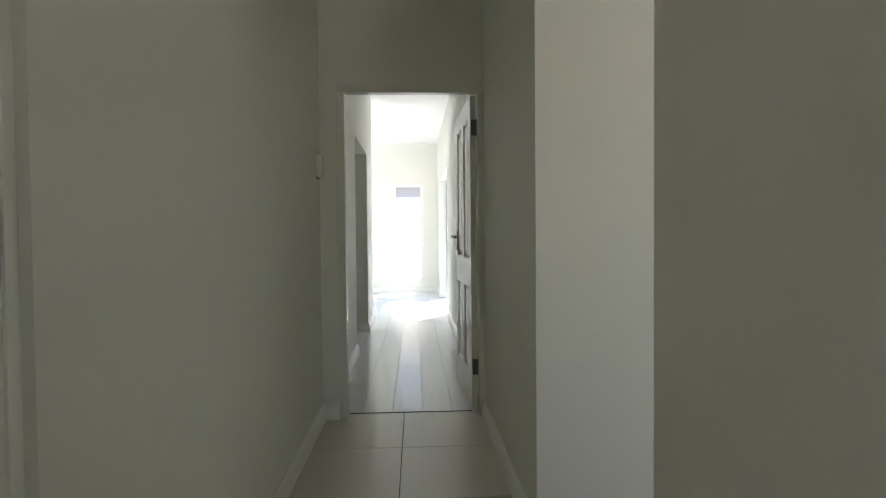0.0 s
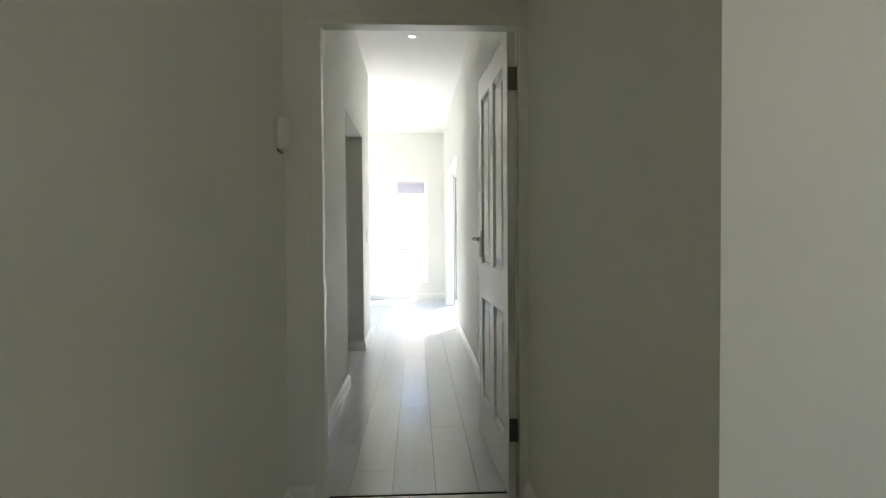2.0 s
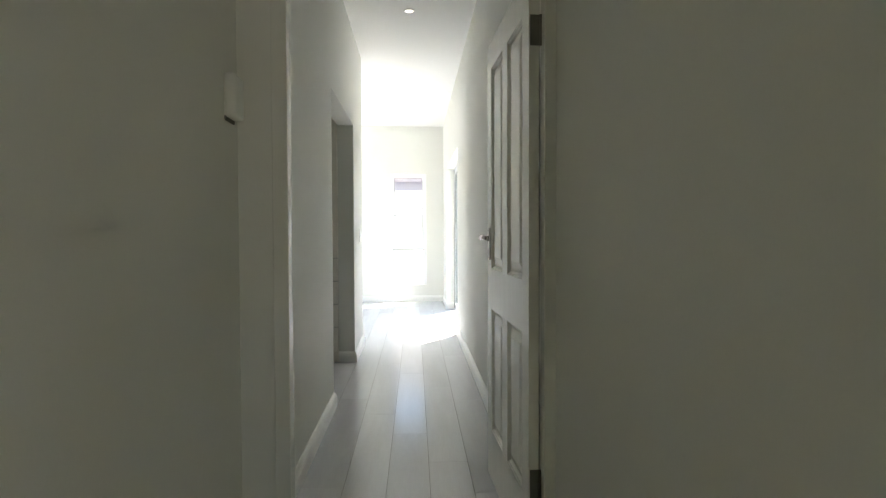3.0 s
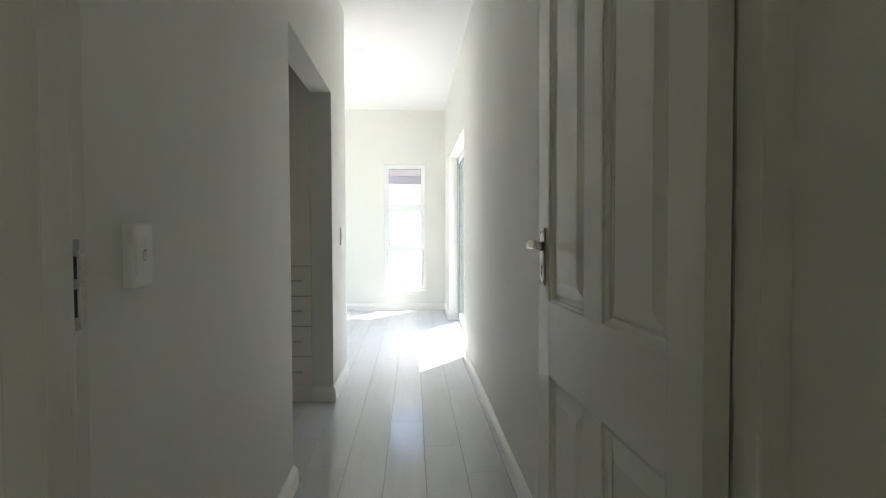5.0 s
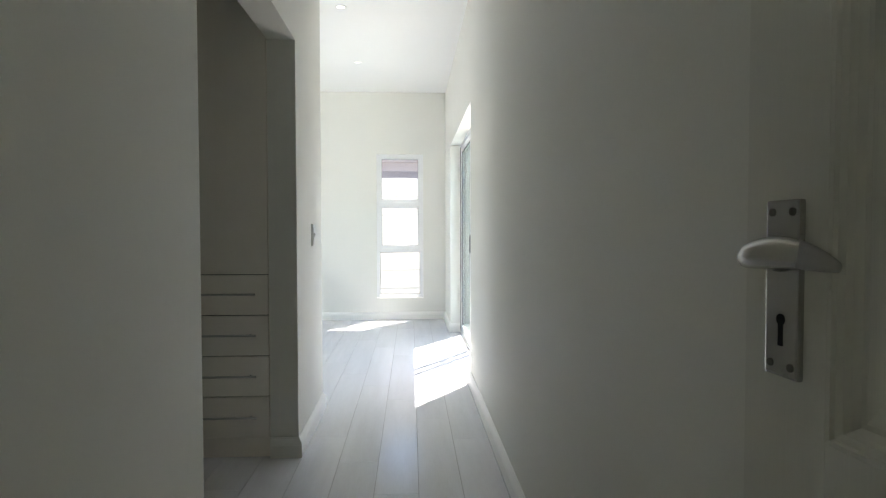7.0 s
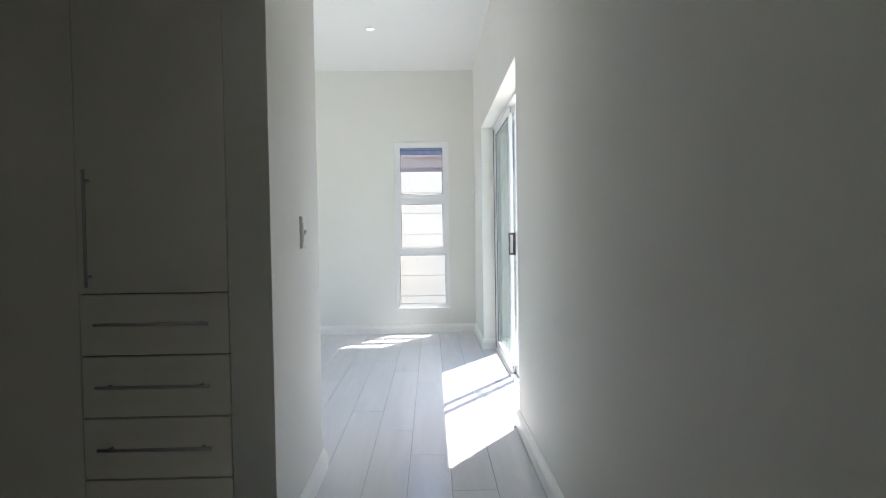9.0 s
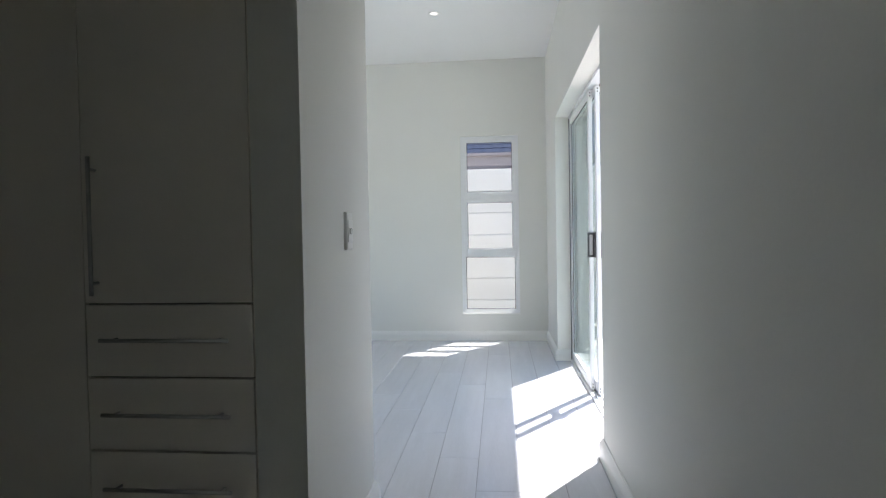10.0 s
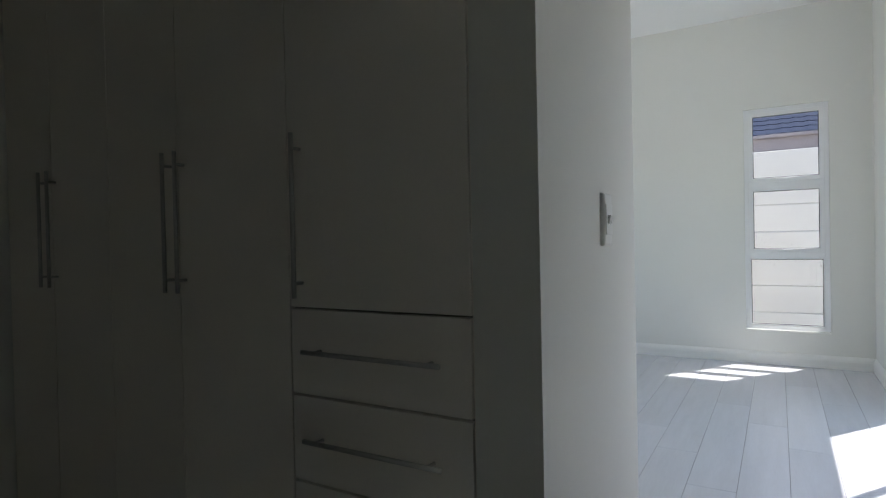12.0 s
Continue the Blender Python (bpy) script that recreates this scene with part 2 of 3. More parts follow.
wall("wall_side_end", "x", 4.8, 4.92, -0.52, SIDE1 + 0.12)
wall("wall_corridor_back", "y", -3.2, -3.0, XL1 - 0.1, XR1 + 0.12)
wall("wall_with_door", "y", YD0, YD1, XL1 - 0.1, XR2 + 0.23, [(DX0 - 0.05, DX1 + 0.043, 0, DZ + 0.05)])
wall("wall_corridor_two_left", "x", XLI, XL2, YD1, COL, [(CL0, CL1, 0, CLZ)], soft=(CL0, CL1, COL))
wall("wall_corridor_two_right", "x", XR2, XR2 + 0.23, YD1, FAR + 0.09, [(SD0, SD1, 0, SDZ)], soft=(SD0, SD1))
wall("wall_window_side", "y", FAR, FAR + 0.09, -3.8, XR2, [(WX0, WX1, WZ0, WZ1)])
wall("wall_bedroom_near", "y", COL - 0.14, COL, -3.8, XLI)
# unseen wall; its opening is made up, for the bedroom fill lamp
wall("wall_bedroom_left", "x", -3.8, -3.6, COL, FAR, [(8.3, 10.1, 0.8, 2.1)])
wall("wall_dressing_end", "x", -2.66, -2.52, 3.6, COL - 0.14)
wall("wall_dressing_near", "y", 3.6, 3.72, -2.52, XLI)
for nm, x0, x1, y0, y1 in (("ceiling_corridor", XL1 - 0.1, XR2 + 0.23, -3.2, YD1), ("ceiling_side_passage", XR2 + 0.23, 4.92, -0.52, 2.0),
                           ("ceiling_bedroom", -3.8, XR2 + 0.23, YD1, FAR + 0.09)):
    tagged(finish(nm, box(x0, x1, y0, y1, H, H + 0.15), CEIL), "smooth white painted ceiling", "ceiling", kind="structure")

BASE = [(0, 0.0), (0.020, 0.0), (0.020, 0.062), (0.018, 0.068), (0.018, 0.072), (0.015, 0.080), (0.010, 0.089), (0.006, 0.094), (0.005, 0.099), (0, 0.1)]
for nm, pts in (("baseboard", [(XL1, 0.70), (XL1, YD0), (DX0 - 0.05, YD0)]),
                ("baseboard", [(XR1, YD0), (XR1, SIDE1), (4.8, SIDE1)]),
                ("baseboard", [(XR1 + 0.12, SIDE0), (XR1, SIDE0), (XR1, -3.0)]),
                ("baseboard", [(DX0 - 0.05, YD1), (XL2, YD1), (XL2, CL0), (XLI, CL0)]),
                ("baseboard", [(XLI, CL1), (XL2, CL1), (XL2, COL), (-3.6, COL), (-3.6, FAR), (XR2, FAR), (XR2, SD1), (XR2 + 0.113, SD1)]),
                ("baseboard", [(XR2 + 0.113, SD0), (XR2, SD0), (XR2, YD1 + 0.02)])):
    tagged(finish(nm, sweep(pts, BASE), TRIM), "white painted moulded baseboard", "baseboard", kind="structure")


# ---- door frame and panelled door ----
def door_frame():
    f = empty("door_frame", "white painted timber door frame with a steel strike plate", "door frame", kind="structure")
    y0, y1, ys = YD0 - 0.004, YD1 + 0.004, YD0 + 0.055
    for nm, xi, s in (("jamb", DX0, -1), ("jamb", DX1, 1)):
        w = 0.05 if s < 0 else 0.043
        b = box(min(xi, xi + s * w), max(xi, xi + s * w), y0, ys, 0, DZ, 0.004, 2)
        box(min(xi + s * 0.012, xi + s * w), max(xi + s * 0.012, xi + s * w), ys - 0.002, y1, 0, DZ, 0.003, 1, bm=b)
        part(nm, b, DOOR, f)
    b = box(DX0 - 0.05, DX1 + 0.043, y0, ys, DZ + 0.0005, DZ + 0.05, 0.004, 2)
    box(DX0 - 0.05, DX1 + 0.043, ys - 0.002, y1, DZ + 0.012, DZ + 0.05, 0.003, 1, bm=b)
    part("head", b, DOOR, f)
    sp = part("strike_plate", box(DX0 - 0.0125, DX0 - 0.0105, ys + 0.004, ys + 0.03, 1.035, 1.150, 0.0008), NICKEL, f, "satin steel strike plate")
    part("lip", box(DX0 - 0.0125, DX0 - 0.010, ys + 0.029, ys + 0.042, 1.095, 1.130, 0.001), NICKEL, sp)
    for z0, z1 in ((1.100, 1.128), (1.052, 1.087)):
        part("slot", box(DX0 - 0.0115, DX0 - 0.0095, ys + 0.009, ys + 0.021, z0, z1), DARK, sp)
    return f


def panel_door():
    """A four-panelled leaf; its hinge edge stands at the origin, the leaf runs along y, the shown face looks towards -x."""
    d = empty("panelled_door", "open white painted four-panel door with satin lever handle", "door", m=pose(0.416, 3.392, 0.008, 0, 0, 2.4))
    W, T, Z = 0.808, 0.035, 1.998
    st, mu = 0.098, 0.098
    rails = [(0, 0.225), (0.790, 0.970), (1.878, Z)]
    pw = (W - 2 * st - mu) / 2
    ya, yb = (st, st + pw), (st + pw + mu, W - st)
    part("stile", box(0, T, 0, st, 0, Z, 0.0005), DOOR, d)
    part("stile", box(0, T, W - st, W, 0, Z, 0.0005), DOOR, d)
    for r0, r1 in rails:
        part("rail", box(0, T, st, W - st, r0, r1, 0.0003), DOOR, d)
    for z0, z1 in ((0.225, 0.790), (0.970, 1.878)):
        part("muntin", box(0, T, ya[1], yb[0], z0, z1, 0.0003), DOOR, d)
        for y0, y1 in (ya, yb):
            bm = bmesh.new()
            for s in (-1, 1):   # both faces: moulding slope, flat groove, raised field
                face = lambda k: T / 2 + s * (T / 2 - k)
                steps = [(0, 0.0), (0.003, 0.0008), (0.0045, 0.0040), (0.010, 0.0058), (0.0125, 0.0105), (0.017, 0.0145), (0.021, 0.0150), (0.054, 0.0045), (0.056, 0.0038)]
                rings = []
                for inset, depth in steps:
                    rings.append([bm.verts.new((face(depth), y, z)) for y, z in
                                  ((y0 + inset, z0 + inset), (y1 - inset, z0 + inset), (y1 - inset, z1 - inset), (y0 + inset, z1 - inset))])
                for a, b in zip(rings, rings[1:]):
                    for k in range(4):
                        bm.faces.new((a[k], a[(k + 1) % 4], b[(k + 1) % 4], b[k]))
                bm.faces.new(rings[-1])
            part("panel", bm, DOOR, d)
    # lever handle and plate on both faces
    hy, hz = W - 0.055, 1.110
    for s, x in ((-1, 0.0), (1, T)):
        hp = part("handle_plate", box(min(x, x + s * 0.006), max(x, x + s * 0.006), hy - 0.02, hy + 0.02, hz - 0.100, hz + 0.047, 0.0022, 2), NICKEL, d, "satin nickel plate")
        part("boss", tube([(x + s * 0.004, hy, hz), (x + s * 0.02, hy, hz)], [0.013, 0.0105], 16), NICKEL, hp, smooth=True)
        out, bend, reach = 0.040, 0.015, 0.100
        pts = [(x + s * 0.016, hy, hz), (x + s * (out - bend), hy, hz)]
        pts += [(x + s * (out - bend + bend * math.sin(a)), hy - bend + bend * math.cos(a), hz) for a in (0.5, 1.0, math.pi / 2)]
        pts += [(x + s * out, hy - bend - (reach - bend) * k / 8, hz) for k in range(1, 9)]
        grip = [0.0085, 0.0088, 0.0094, 0.0102, 0.0112, 0.0122, 0.0126, 0.0123, 0.0115, 0.0103, 0.0088, 0.0068, 0.0038]
        lv = tube(pts, grip, 16)
        for v in lv.verts:   # a flattened leaf: arched along the top, straight below, its tip low
            k = max(0.0, min(1.0, (hy - v.co.y) / reach))
            v.co.z += 0.006 * math.sin(math.pi * k) - 0.002 * k * k
            if v.co.z < hz - 0.0090:
                v.co.z = hz - 0.0090
            v.co.x = x + s * out + (v.co.x - x - s * out) * (1 - 0.35 * k) if k > 0.15 else v.co.x
        part("lever", lv, NICKEL, hp, "satin nickel lever", smooth=True)
        bm = tube([(x + s * 0.0055, hy, hz - 0.052), (x + s * 0.0066, hy, hz - 0.052)], 0.0048, 12)
        box(min(x + s * 0.0055, x + s * 0.0066), max(x + s * 0.0055, x + s * 0.0066), hy - 0.0025, hy + 0.0025, hz - 0.074, hz - 0.052, bm=bm)
        part("keyhole", bm, DARK, hp)
        for dy in (-0.012, 0.012):
            for dz in (-0.090, 0.037):
                part("screw", tube([(x + s * 0.005, hy + dy, hz + dz), (x + s * 0.0068, hy + dy, hz + dz)], 0.0034, 10), HINGE, hp)
    part("latch_face", box(0.006, 0.029, W - 0.001, W + 0.0015, 0.98, 1.16, 0.0005), NICKEL, d)
    for z in (0.29, 1.80):
        hg = part("hinge", box(0.004, T + 0.002, -0.0025, 0.001, z - 0.05, z + 0.05, 0.0005), HINGE, d, "dull steel butt hinge")
        part("knuckle", tube([(T + 0.004, -0.004, z - 0.05), (T + 0.004, -0.004, z + 0.05)], 0.0055, 10), HINGE, hg, smooth=True)
    return d


door_frame()
panel_door()


def side_door():
    """The flush door in the first corridor's left wall, shut, in its rebated frame."""
    f = empty("door_1", "white painted flush door, shut, in a rebated timber frame", "door", kind="structure")
    y0, y1, x = -0.12, 0.70, XL1
    for a, b in ((y0, y0 + 0.031), (y1 - 0.031, y1)):
        part("jamb", box(x - 0.1, x - 0.019, a, b, 0, 2.07, 0.003, 2), TRIM, f)
    part("head", box(x - 0.1, x - 0.019, y0 + 0.031, y1 - 0.031, 2.039, 2.07, 0.003, 2), TRIM, f)
    part("leaf", box(x - 0.062, x - 0.022, y0 + 0.0335, y1 - 0.0335, 0.008, 2.036, 0.002, 1), DOOR, f)
    part("stop", box(x - 0.1, x - 0.064, y1 - 0.05, y1 - 0.0315, 0, 2.038), TRIM, f)


side_door()


# ---- dressing room cupboards ----
def bar_handle(parent, a, b, out=0.028, r=0.0055):
    """A round bar from a to b on two posts; the cupboards look towards -y."""
    a, b = Vector(a), Vector(b)
    o = Vector((0, -out, 0))
    h = part("handle", tube([a + o, b + o], r, 12), STEEL, parent, "brushed steel bar handle", smooth=True)
    for k in (0.09, 0.91):
        p = a.lerp(b, k)
        part("post", tube([p, p + o], 0.0042, 8), STEEL, h, smooth=True)


def cupboard(x0, x1, doors, drawers, label):
    """A tall unit between x0 and x1. doors: (x0, x1, z0, z1, handle's x); drawers: the heights between fronts."""
    c = empty("wardrobe_unit", label, "wardrobe", "built-in wardrobe row")
    yf, top = CL1 - 0.002, 2.40
    for a in (x0 + 0.001, x1 - 0.017):
        part("side_panel", box(a, a + 0.016, yf + 0.02, COL - 0.145, 0.0, top), CARCASS, c)
    part("top_panel", box(x0 + 0.017, x1 - 0.017, yf + 0.02, COL - 0.145, top - 0.016, top), CARCASS, c)
    part("shelf", box(x0 + 0.017, x1 - 0.017, yf + 0.03, COL - 0.16, 0.92, 0.936), CARCASS, c)
    part("back_panel", box(x0 + 0.017, x1 - 0.017, COL - 0.155, COL - 0.146, 0.1, top - 0.016), CARCASS, c)
    part("plinth", box(x0 + 0.001, x1 - 0.001, yf + 0.012, yf + 0.0195, 0, 0.098), CUPBOARD, c)
    for a, b, z0, z1, hx in doors:
        d = part("door", box(a + 0.0015, b - 0.0015, yf, yf + 0.018, z0 + 0.0022, z1 - 0.0022, 0.0006), CUPBOARD, c)
        bar_handle(d, (hx, yf, 0.95), (hx, yf, 1.33))
    if drawers:
        part("filler_strip", box(x1 + 0.0005, XLI - 0.0005, yf + 0.004, yf + 0.02, 0.0, 2.4, 0.0005), CUPBOARD, c)
    for z0, z1 in zip(drawers, drawers[1:]):
        d = part("drawer", box(x0 + 0.0025, x1 - 0.0025, yf, yf + 0.018, z0 + 0.0032, z1 - 0.0032, 0.0006), CUPBOARD, c)
        m, z = (x0 + x1) / 2, (z0 + z1) / 2 + 0.005
        bar_handle(d, (m - 0.183, yf, z), (m + 0.183, yf, z))
    return c


CX = [-0.642, -1.127, -1.541, -1.875, -2.21, -2.515]
cupboard(CX[1], CX[0], [(CX[1], CX[0], 0.925, 2.4, CX[1] + 0.041)], [0.10, 0.31, 0.515, 0.72, 0.925],
         "pale melamine wardrobe with four drawers and steel bar handles")
cupboard(CX[3], CX[1], [(CX[2], CX[1], 0.1, 2.4, CX[2] + 0.027), (CX[3], CX[2], 0.1, 2.4, CX[2] - 0.027)], [], "pale melamine two-door wardrobe, shut, steel bar handles")
cupboard(CX[5], CX[3], [(CX[4], CX[3], 0.1, 2.4, CX[4] + 0.027), (CX[5], CX[4], 0.1, 2.4, CX[4] - 0.027)], [], "pale melamine two-door wardrobe, shut, steel bar handles")
wall("wall_above_wardrobe", "y", CL1 + 0.02, CL1 + 0.1, -2.52, XLI, z0=2.401)


# ---- window ----
def window():
    w = empty("window_1", "tall white aluminium window with three stacked panes", "window", kind="structure")
    y0, y1 = FAR + 0.028, FAR + 0.078
    f = 0.032
    bands = [(WZ0 + 0.006, 0.905), (0.905, 1.495), (1.495, WZ1)]
    part("frame", box(WX0, WX0 + f, y0, y1, WZ0 + 0.006, WZ1, 0.002), ALU, w)
    part("frame", box(WX1 - f, WX1, y0, y1, WZ0 + 0.006, WZ1, 0.002), ALU, w)
    for z0, z1 in ((WZ0 + 0.006, WZ0 + 0.034), (WZ1 - f, WZ1), (0.882, 0.925), (1.474, 1.516)):
        part("frame", box(WX0 + f, WX1 - f, y0, y1, z0, z1, 0.002), ALU, w)
    # fixed lower pane, two top-hung sashes
    for i, (z0, z1) in enumerate(((WZ0 + 0.034, 0.882), (0.925, 1.474), (1.516, WZ1 - f))):
        a, b = WX0 + f, WX1 - f
        s = 0.012 if i == 0 else 0.034
        yy0, yy1 = (y0 + 0.006, y1 - 0.012) if i == 0 else (y0 - 0.006, y1 - 0.006)
        sash = part("sash" if i else "glazing_bead", box(a, a + s, yy0, yy1, z0, z1, 0.0015), ALU, w)
        for q in ((b - s, b, z0, z1), (a + s, b - s, z0, z0 + s), (a + s, b - s, z1 - s, z1)):
            part("rail", box(q[0], q[1], yy0, yy1, q[2], q[3], 0.0015), ALU, sash)
        for q in ((a + s, a + s + 0.005, z0 + s, z1 - s), (b - s - 0.005, b - s, z0 + s, z1 - s),
                  (a + s + 0.005, b - s - 0.005, z0 + s, z0 + s + 0.004), (a + s + 0.005, b - s - 0.005, z1 - s - 0.005, z1 - s)):
            part("seal", box(q[0], q[1], yy0 + 0.004, yy0 + 0.012, q[2], q[3]), SEAL, sash)
        g = part("pane", box(a + s, b - s, y0 + 0.018, y0 + 0.022, z0 + s, z1 - s), GLASS, sash, "clear glass")
        g.visible_shadow = False
        if i:
            m = (a + b) / 2 + 0.02
            st = part("stay", tube([(m - 0.09, yy0 - 0.006, z0 + 0.020), (m + 0.09, yy0 - 0.006, z0 + 0.027)], 0.004, 8), ALU, sash, "white casement stay")
            part("stay_block", box(m - 0.02, m + 0.02, yy0 - 0.012, yy0, z0 + 0.004, z0 + 0.02, 0.002), ALU, st)
    part("sill", box(WX0 + 0.002, WX1 - 0.002, FAR - 0.012, FAR + 0.088, WZ0 - 0.008, WZ0 + 0.006, 0.002), TRIM, w, "white painted sill")


window()


# ---- sliding door ----
def sliding_door():
    d = empty("sliding_door", "white aluminium glass sliding door standing half open", "sliding door")
    x0, x1 = XR2 + 0.113, XR2 + 0.190
    f, hd = 0.04, 0.024
    part("frame", box(x0, x1, SD0, SD0 + f, 0, SDZ, 0.002), ALU, d)
    part("frame", box(x0, x1, SD1 - f, SD1, 0, SDZ, 0.002), ALU, d)
    hd_part = part("head_track", box(x0, x1, SD0 + f, SD1 - f, SDZ - hd, SDZ, 0.002), ALU, d)
    part("channel", box(x1 - 0.014, x1 - 0.002, SD0 + f + 0.001, SD1 - f - 0.001, SDZ - hd - 0.003, SDZ - hd + 0.001), SEAL, hd_part)
    tr = part("floor_track", box(x0 - 0.006, x1, SD0 + f, SD1 - f, 0.0, 0.014, 0.002), ALU, d)
    rails = (x0 + 0.0215, x0 + 0.0515)
    for x in rails:
        part("track_rib", box(x - 0.002, x + 0.002, SD0 + f, SD1 - f, 0.014, 0.026), ALU, tr)
    part("seal", box(x0 - 0.003, x0 + 0.002, SD1 - f - 0.004, SD1 - f + 0.001, 0.02, SDZ - hd), SEAL, d)
    for inner, x, ya, yb in ((True, rails[0], 9.085, SD1 - f - 0.004), (False, rails[1], 8.965, SD1 - f - 0.02)):
        t, s = 0.0132, 0.050
        z0, z1 = 0.022, SDZ - hd - 0.004
        lf = part("leaf", box(x - t, x + t, ya, ya + s, z0, z1, 0.004, 2), ALU, d)
        part("stile", box(x - t, x + t, yb - s, yb, z0, z1, 0.004, 2), ALU, lf)
        for q0, q1 in ((z0, z0 + 0.07), (z1 - 0.058, z1)):
            part("rail", box(x - t, x + t, ya + s, yb - s, q0, q1, 0.004, 2), ALU, lf)
        g = part("pane", box(x - 0.003, x + 0.003, ya + s, yb - s, z0 + 0.07, z1 - 0.058), DOOR_GLASS, lf, "clear glass")
        g.visible_shadow = False
        for q0, q1 in ((ya + s, ya + s + 0.004), (yb - s - 0.004, yb - s)):
            part("seal", box(x - 0.008, x - 0.0035, q0, q1, z0 + 0.07, z1 - 0.058), SEAL, lf)
        part("seal", box(x - 0.008, x - 0.0035, ya + s + 0.004, yb - s - 0.004, z1 - 0.062, z1 - 0.058), SEAL, lf)
        for z in (z0 + 0.02, z0 + 0.04, z1 - 0.02, z1 - 0.04):
            part("screw", tube([(x, ya - 0.0012, z), (x, ya + 0.002, z)], 0.0045, 8), SEAL, lf)
        # the inner leaf has a looped pull with a lock plate on its edge, the outer one a grip outside
        h0, h1 = 0.935, 1.105
        bm = bmesh.new()
        if inner:
            for q in ((x - t - 0.014, x - t - 0.003, h0, h1), (x + t - 0.005, x + t, h0, h1),
                      (x - t - 0.003, x + t - 0.005, h0, h0 + 0.015), (x - t - 0.003, x + t - 0.005, h1 - 0.015, h1)):
                box(q[0], q[1], ya - 0.016, ya - 0.0005, q[2], q[3], 0.0015, bm=bm)
            h = part("handle", bm, GREY_LOCK, lf, "dark grey looped pull handle")
            part("lock_plate", box(x + t + 0.0002, x + t + 0.003, ya - 0.085, ya + 0.02, h0, h1, 0.001), GREY_LOCK, h)
            for z in (0.995, 1.045):
                part("screw", tube([(x + t + 0.0005, ya - 0.045, z), (x + t - 0.002, ya - 0.045, z)], 0.005, 8), NICKEL, h)
        else:
            box(x + t - 0.001, x + t + 0.024, ya + 0.004, ya + 0.020, h0, h1, 0.004, 2, bm=bm)
            h = part("handle", bm, GREY_LOCK, lf, "dark grey outside grip")
            for z in (1.035, 1.075):
                part("screw", tube([(x + t + 0.012, ya + 0.006, z), (x + t + 0.012, ya + 0.002, z)], 0.006, 8), NICKEL, h)


sliding_door()


# ---- switches, sensor, downlights ----
def wall_switch(label, m, w=0.072, h=0.13, rockers=1, thick=0.012):
    """A switch plate on a wall: it stands out along local -y, centred on the origin."""
    s = empty("light_switch", label, "light switch", m=m)
    b = box(-w / 2, w / 2, -thick, 0.0, -h / 2, h / 2)
    front = [e for e in b.edges if all(v.co.y < -thick / 2 for v in e.verts)]
    bmesh.ops.bevel(b, geom=front, offset=min(0.007, thick * 0.55), segments=3, affect="EDGES", profile=0.5)
    part("plate", b, PLASTIC, s)
    part("cover", box(-w / 2 + 0.007, w / 2 - 0.007, -thick - 0.0022, -thick + 0.0005, -h * 0.29, h * 0.29, 0.001, 2), PLASTIC, s)
    for k in range(rockers):
        o = (k - (rockers - 1) / 2) * 0.017
        b = box(-0.0055, 0.0055, -thick - 0.0075, -thick - 0.001, -0.009, 0.009, 0.0018, 2)
        bmesh.ops.rotate(b, verts=b.verts, cent=(0, -thick, 0), matrix=Matrix.Rotation(radians(10), 3, "X"))
        bmesh.ops.translate(b, vec=(o, 0, 0), verts=b.verts)
        part("rocker", b, PLASTIC, s)
        part("rocker_slot", box(o - 0.0058, o + 0.0058, -thick - 0.0027, -thick - 0.002, -0.0105, 0.0105), HINGE, s)
    return s


wall_switch("white plastic single light switch on painted wall", pose(XL2, 3.837, 1.113, 0, 0, 90), w=0.08, h=0.126, thick=0.021)
wall_switch("white plastic double light switch on painted wall", pose(XL2, 7.035, 1.12, 0, 0, 90), rockers=2)
wall_switch("white plastic wide double light switch on painted wall", pose(1.325, SIDE1, 1.09, 0, 0, 0), w=0.12, h=0.12, rockers=2, thick=0.009)


def sensor():
    s = empty("door_chime", "small white rounded plastic box on painted wall", "sensor")
    x, y, z = XL1, 3.26, 1.55
    part("body", box(x, x + 0.034, y - 0.045, y + 0.045, z - 0.065, z + 0.065, 0.012, 3), PLASTIC, s, smooth=True)
    part("base", box(x, x + 0.006, y - 0.04, y + 0.04, z - 0.075, z - 0.06, 0.002), HINGE, s)


sensor()


def downlight(x, y):
    d = empty("downlight", "small round white recessed ceiling downlight", "downlight", "recessed ceiling downlights", m=pose(x, y, H))
    bm = bmesh.new()
    prof = [(0.046, 0.0), (0.046, -0.003), (0.040, -0.006), (0.033, -0.005), (0.030, -0.001)]
    rings = [[bm.verts.new((r * math.cos(a), r * math.sin(a), z)) for a in [2 * math.pi * k / 28 for k in range(28)]] for r, z in prof]
    for a, b in zip(rings, rings[1:]):
        for k in range(28):
            bm.faces.new((a[k], a[(k + 1) % 28], b[(k + 1) % 28], b[k]))
    part("ring", bm, PLASTIC, d, smooth=True)
    part("lens", tube([(0, 0, -0.0022), (0, 0, -0.0008)], 0.031, 24), LENS, d)


for dx, dy in ((0.0, 6.13), (-0.475, 8.3), (-0.48, 9.78)):
    downlight(dx, dy)

# ---- outside ----
tagged(finish("ground", box(-400, 400, -400, 400, -0.6, -0.09), PAVING), "pale sunlit concrete paving", "ground", kind="structure")


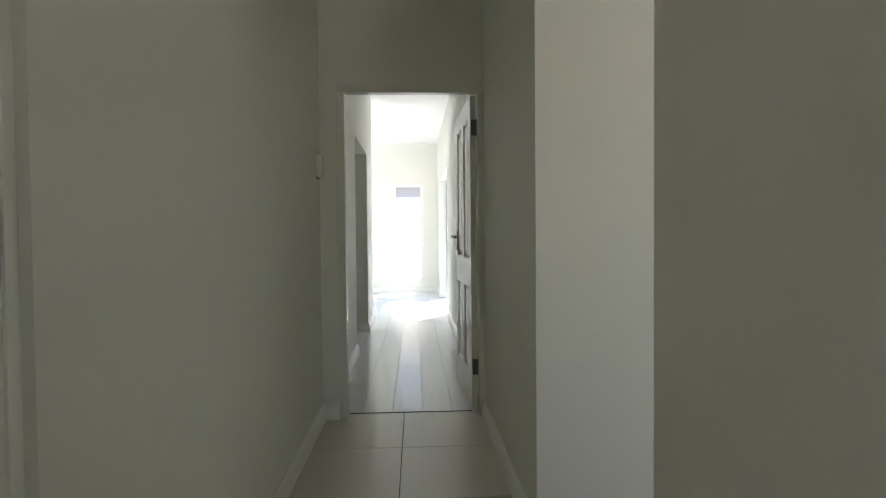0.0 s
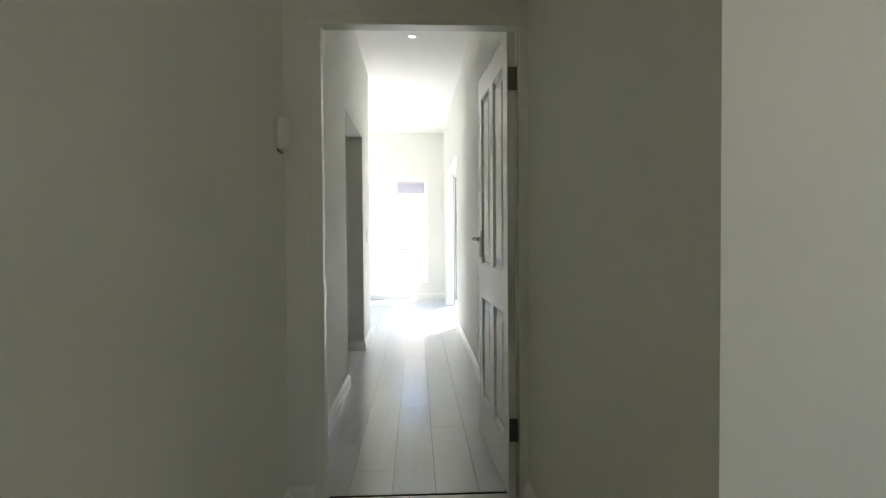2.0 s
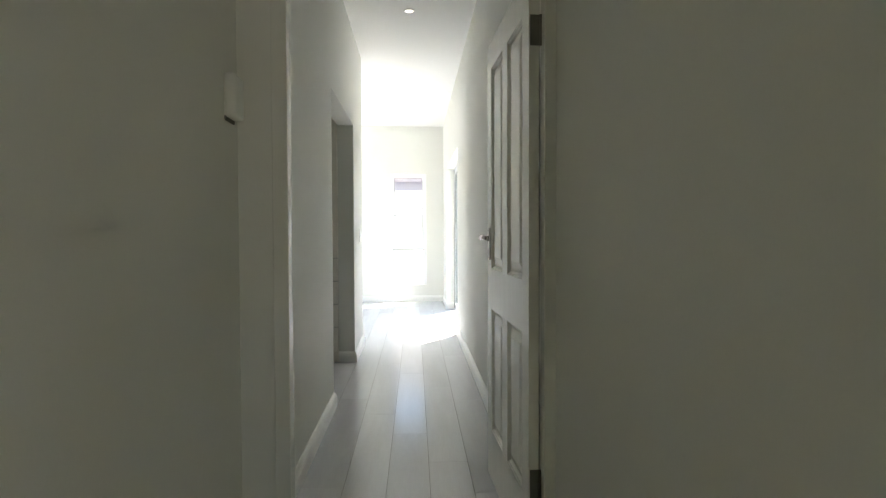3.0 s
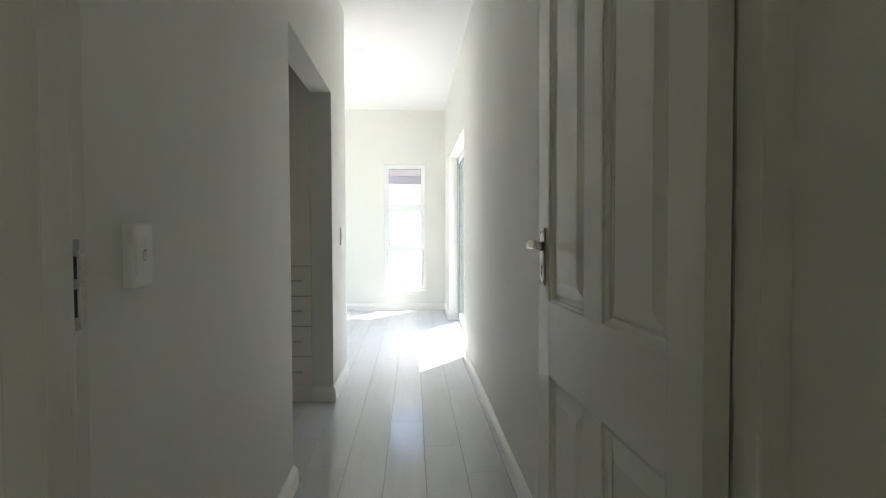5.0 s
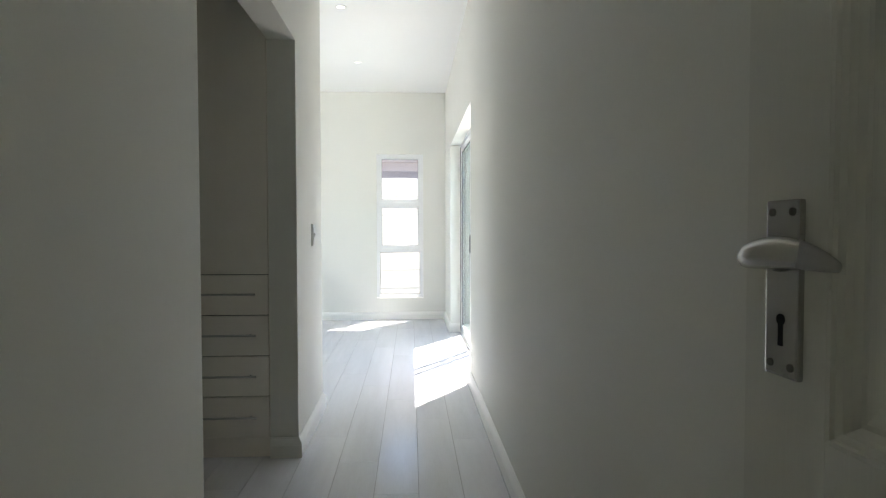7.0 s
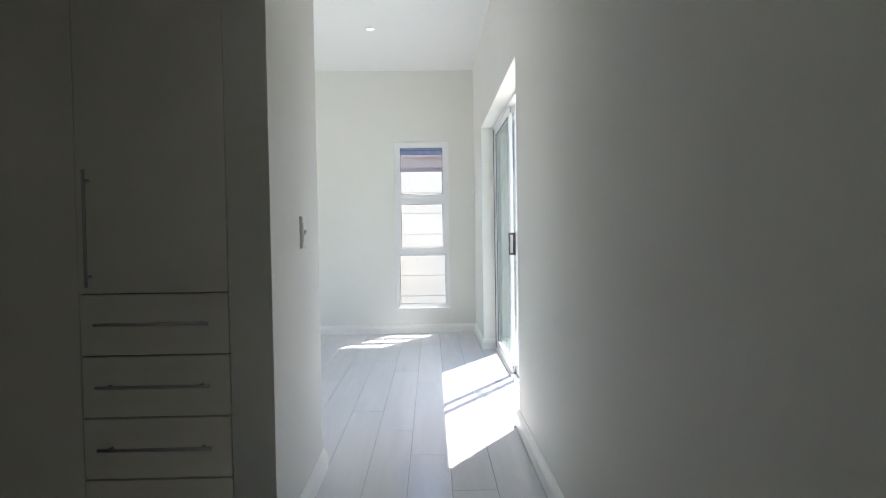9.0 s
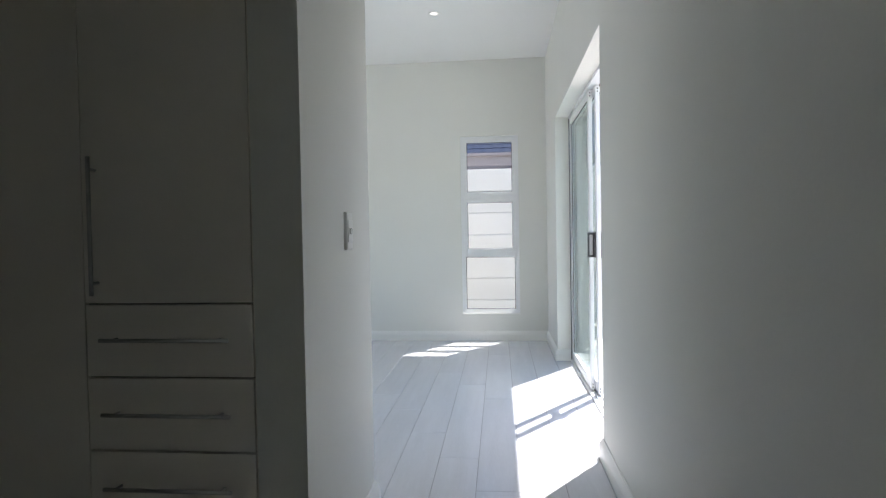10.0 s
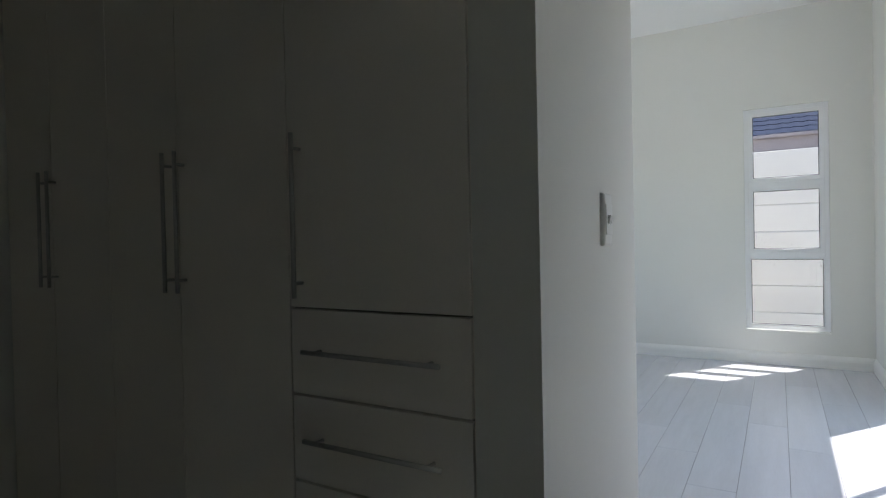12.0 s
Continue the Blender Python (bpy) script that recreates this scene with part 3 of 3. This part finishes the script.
def boundary_wall(y):
    w = empty("boundary_wall", "cream painted precast concrete panel wall between posts", "garden wall")
    step, n, ph = 1.52, 7, 0.282
    for i in range(n + 1):
        x = -5.1 + i * step
        part("post", box(x - 0.06, x + 0.06, y - 0.02, y + 0.10, -0.09, 1.94, 0.006), POST, w)
    base = finish("panel", box(-step / 2 + 0.062, step / 2 - 0.062, -0.022, 0.022, 0.002, ph - 0.002, 0.006), PANEL, w)
    z0 = -0.022
    for i in range(n):
        for k in range(7):
            p = base if (i, k) == (0, 0) else new("panel", base.data)
            p.parent = w
            p.location = (-5.1 + (i + 0.5) * step, y + 0.03 + 0.003 * ((i * 3 + k * 5) % 3 - 1), z0 + k * ph)
    bm = bmesh.new()
    rnd = random.Random(5)
    for k in range(26):
        x, z, r = rnd.uniform(-0.35, 0.75), rnd.choice((0.62, 0.78, 0.99, 1.03)) + rnd.uniform(-0.05, 0.05), rnd.uniform(0.003, 0.009)
        tube([(x, y + 0.0035, z), (x, y + 0.0100, z)], r, 7, bm=bm)
    part("spots", bm, SPECK, w, "bare worn spots")


boundary_wall(12.5)


def tiled_roof(parent, x0, x1, y, z, rows, pitch=24):
    """Courses of curved interlocking tiles rising from the eave line at y, z away along +y."""
    c, s = math.cos(radians(pitch)), math.sin(radians(pitch))
    bm = bmesh.new()
    tw, tl = 0.20, 0.32
    for r in range(rows):
        a, b = r * tl, (r + 1) * tl + 0.03
        n = int((x1 - x0) / (tw / 8))
        prev = None
        for i in range(n + 1):
            x = x0 + i * tw / 8
            u = (i % 8) / 8
            lift = 0.011 * (0.5 + 0.5 * math.cos(2 * math.pi * u)) ** 1.5
            lo = bm.verts.new((x, y + a * c - (lift + 0.010) * s, z + a * s + (lift + 0.010) * c))
            dn = bm.verts.new((x, y + a * c, z + a * s))
            hi = bm.verts.new((x, y + b * c - lift * s, z + b * s + lift * c))
            if prev:
                bm.faces.new((prev[0], lo, hi, prev[2]))
                bm.faces.new((prev[1], dn, lo, prev[0]))
            prev = (lo, dn, hi)
    return part("roof_tiles", bm, ROOF, parent, "slate blue curved roof tiles", smooth=False)


def neighbour_house():
    h = empty("neighbour_house", "single-storey plastered house with slate blue tiled roof", "house")
    for x0, x1, y, ze in ((-9.0, 9.0, 16.9, 2.77), (1.5, 9.0, 14.3, 3.25)):
        part("house_wall", box(x0 + 0.3, x1 - 0.3, y + 0.55, y + (6.0 if y > 15 else 3.0), -0.09, ze + 0.1), HOUSE, h)
        part("soffit", box(x0, x1, y + 0.02, y + 0.56, ze - 0.03, ze), FASCIA, h)
        part("fascia", box(x0, x1, y, y + 0.025, ze - 0.25, ze + 0.02), FASCIA, h)
        part("gutter", box(x0, x1, y - 0.09, y - 0.002, ze - 0.05, ze + 0.01, 0.015, 2), FASCIA, h)
        if y < 15:
            part("canopy_beam", box(x0, x1, y + 0.36, y + 0.548, 2.26, 2.42, 0.01), CARCASS, h, "grey canopy beam")
        tiled_roof(h, x0 - 0.05, x1 + 0.05, y - 0.05, ze + 0.01, 12)


neighbour_house()


# ---- floors, piece by piece ----
def plank_floor():
    f = tagged(finish("floor", box(-3.8, XR2 + 0.23, YD1, FAR + 0.09, -0.3, -0.004), UNDER), "pale grey-white wood laminate plank floor", "floor", kind="structure")
    w, ln, gap = 0.195, 1.395, 0.0007
    base_x, base_y = -0.288, 6.50
    meshes = {}
    for i in range(-18, 5):
        x0, x1 = max(base_x + i * w, -3.6), min(base_x + (i + 1) * w, XR2 + 0.12)
        if x1 - x0 < 0.02:
            continue
        off = base_y - 0.375 * i + 0.02 * math.sin(i * 2.3)
        y_lo = YD1 + 0.012 if x0 > XL2 - 0.16 else (3.72 if x0 > -2.7 else COL)
        k0 = math.floor((y_lo - off) / ln)
        for k in range(k0, k0 + 9):
            y0, y1 = max(off + k * ln, y_lo), min(off + (k + 1) * ln, FAR)
            if y1 - y0 < 0.02:
                continue
            key = (round(x1 - x0, 4), round(y1 - y0, 4))
            if key not in meshes:
                b = box(gap, key[0] - gap, gap, key[1] - gap, -0.003, 0.0)
                top = [e for e in b.edges if all(v.co.z > -0.001 for v in e.verts)]
                bmesh.ops.bevel(b, geom=top, offset=0.0009, segments=1, affect="EDGES")
                p = finish("plank", b, PLANK, f)
                meshes[key] = p.data
            else:
                p = new("plank", meshes[key])
                p.parent = f
            p.location = (x0, y0, 0)


def tile_floor():
    f = tagged(finish("floor_tiled", box(XL1 - 0.1, XR2 + 0.23, -3.2, YD1, -0.3, -0.003), GROUT), "beige-grey porcelain tile floor with dark joints", "floor", kind="structure")
    tagged(finish("floor_side_passage", box(XR2 + 0.23, 4.92, -0.52, 2.0, -0.3, -0.003), GROUT), "beige-grey porcelain tile floor", "floor", kind="structure")
    s, g = 0.6, 0.002
    b = box(g, s - g, g, s - g, -0.008, 0.0)
    top = [e for e in b.edges if all(v.co.z > -0.001 for v in e.verts)]
    bmesh.ops.bevel(b, geom=top, offset=0.0012, segments=1, affect="EDGES")
    first = finish("tile", b, TILE, f)
    used = False
    for i in range(-2, 9):
        for j in range(0, 11):
            x0, y0 = -0.015 + i * s, YD1 - 0.001 - (j + 1) * s
            if x0 > XR1 + 0.05 and not (y0 + s > -0.4 and y0 < SIDE1):
                continue
            p = new("tile", first.data) if used else first
            used = True
            p.parent = f
            p.location = (x0, y0, 0)
    tagged(finish("threshold", box(DX0, DX1, YD1 + 0.001, YD1 + 0.010, -0.003, 0.002), DARK), "thin dark joint strip in the doorway", "threshold", kind="structure")


plank_floor()
tile_floor()
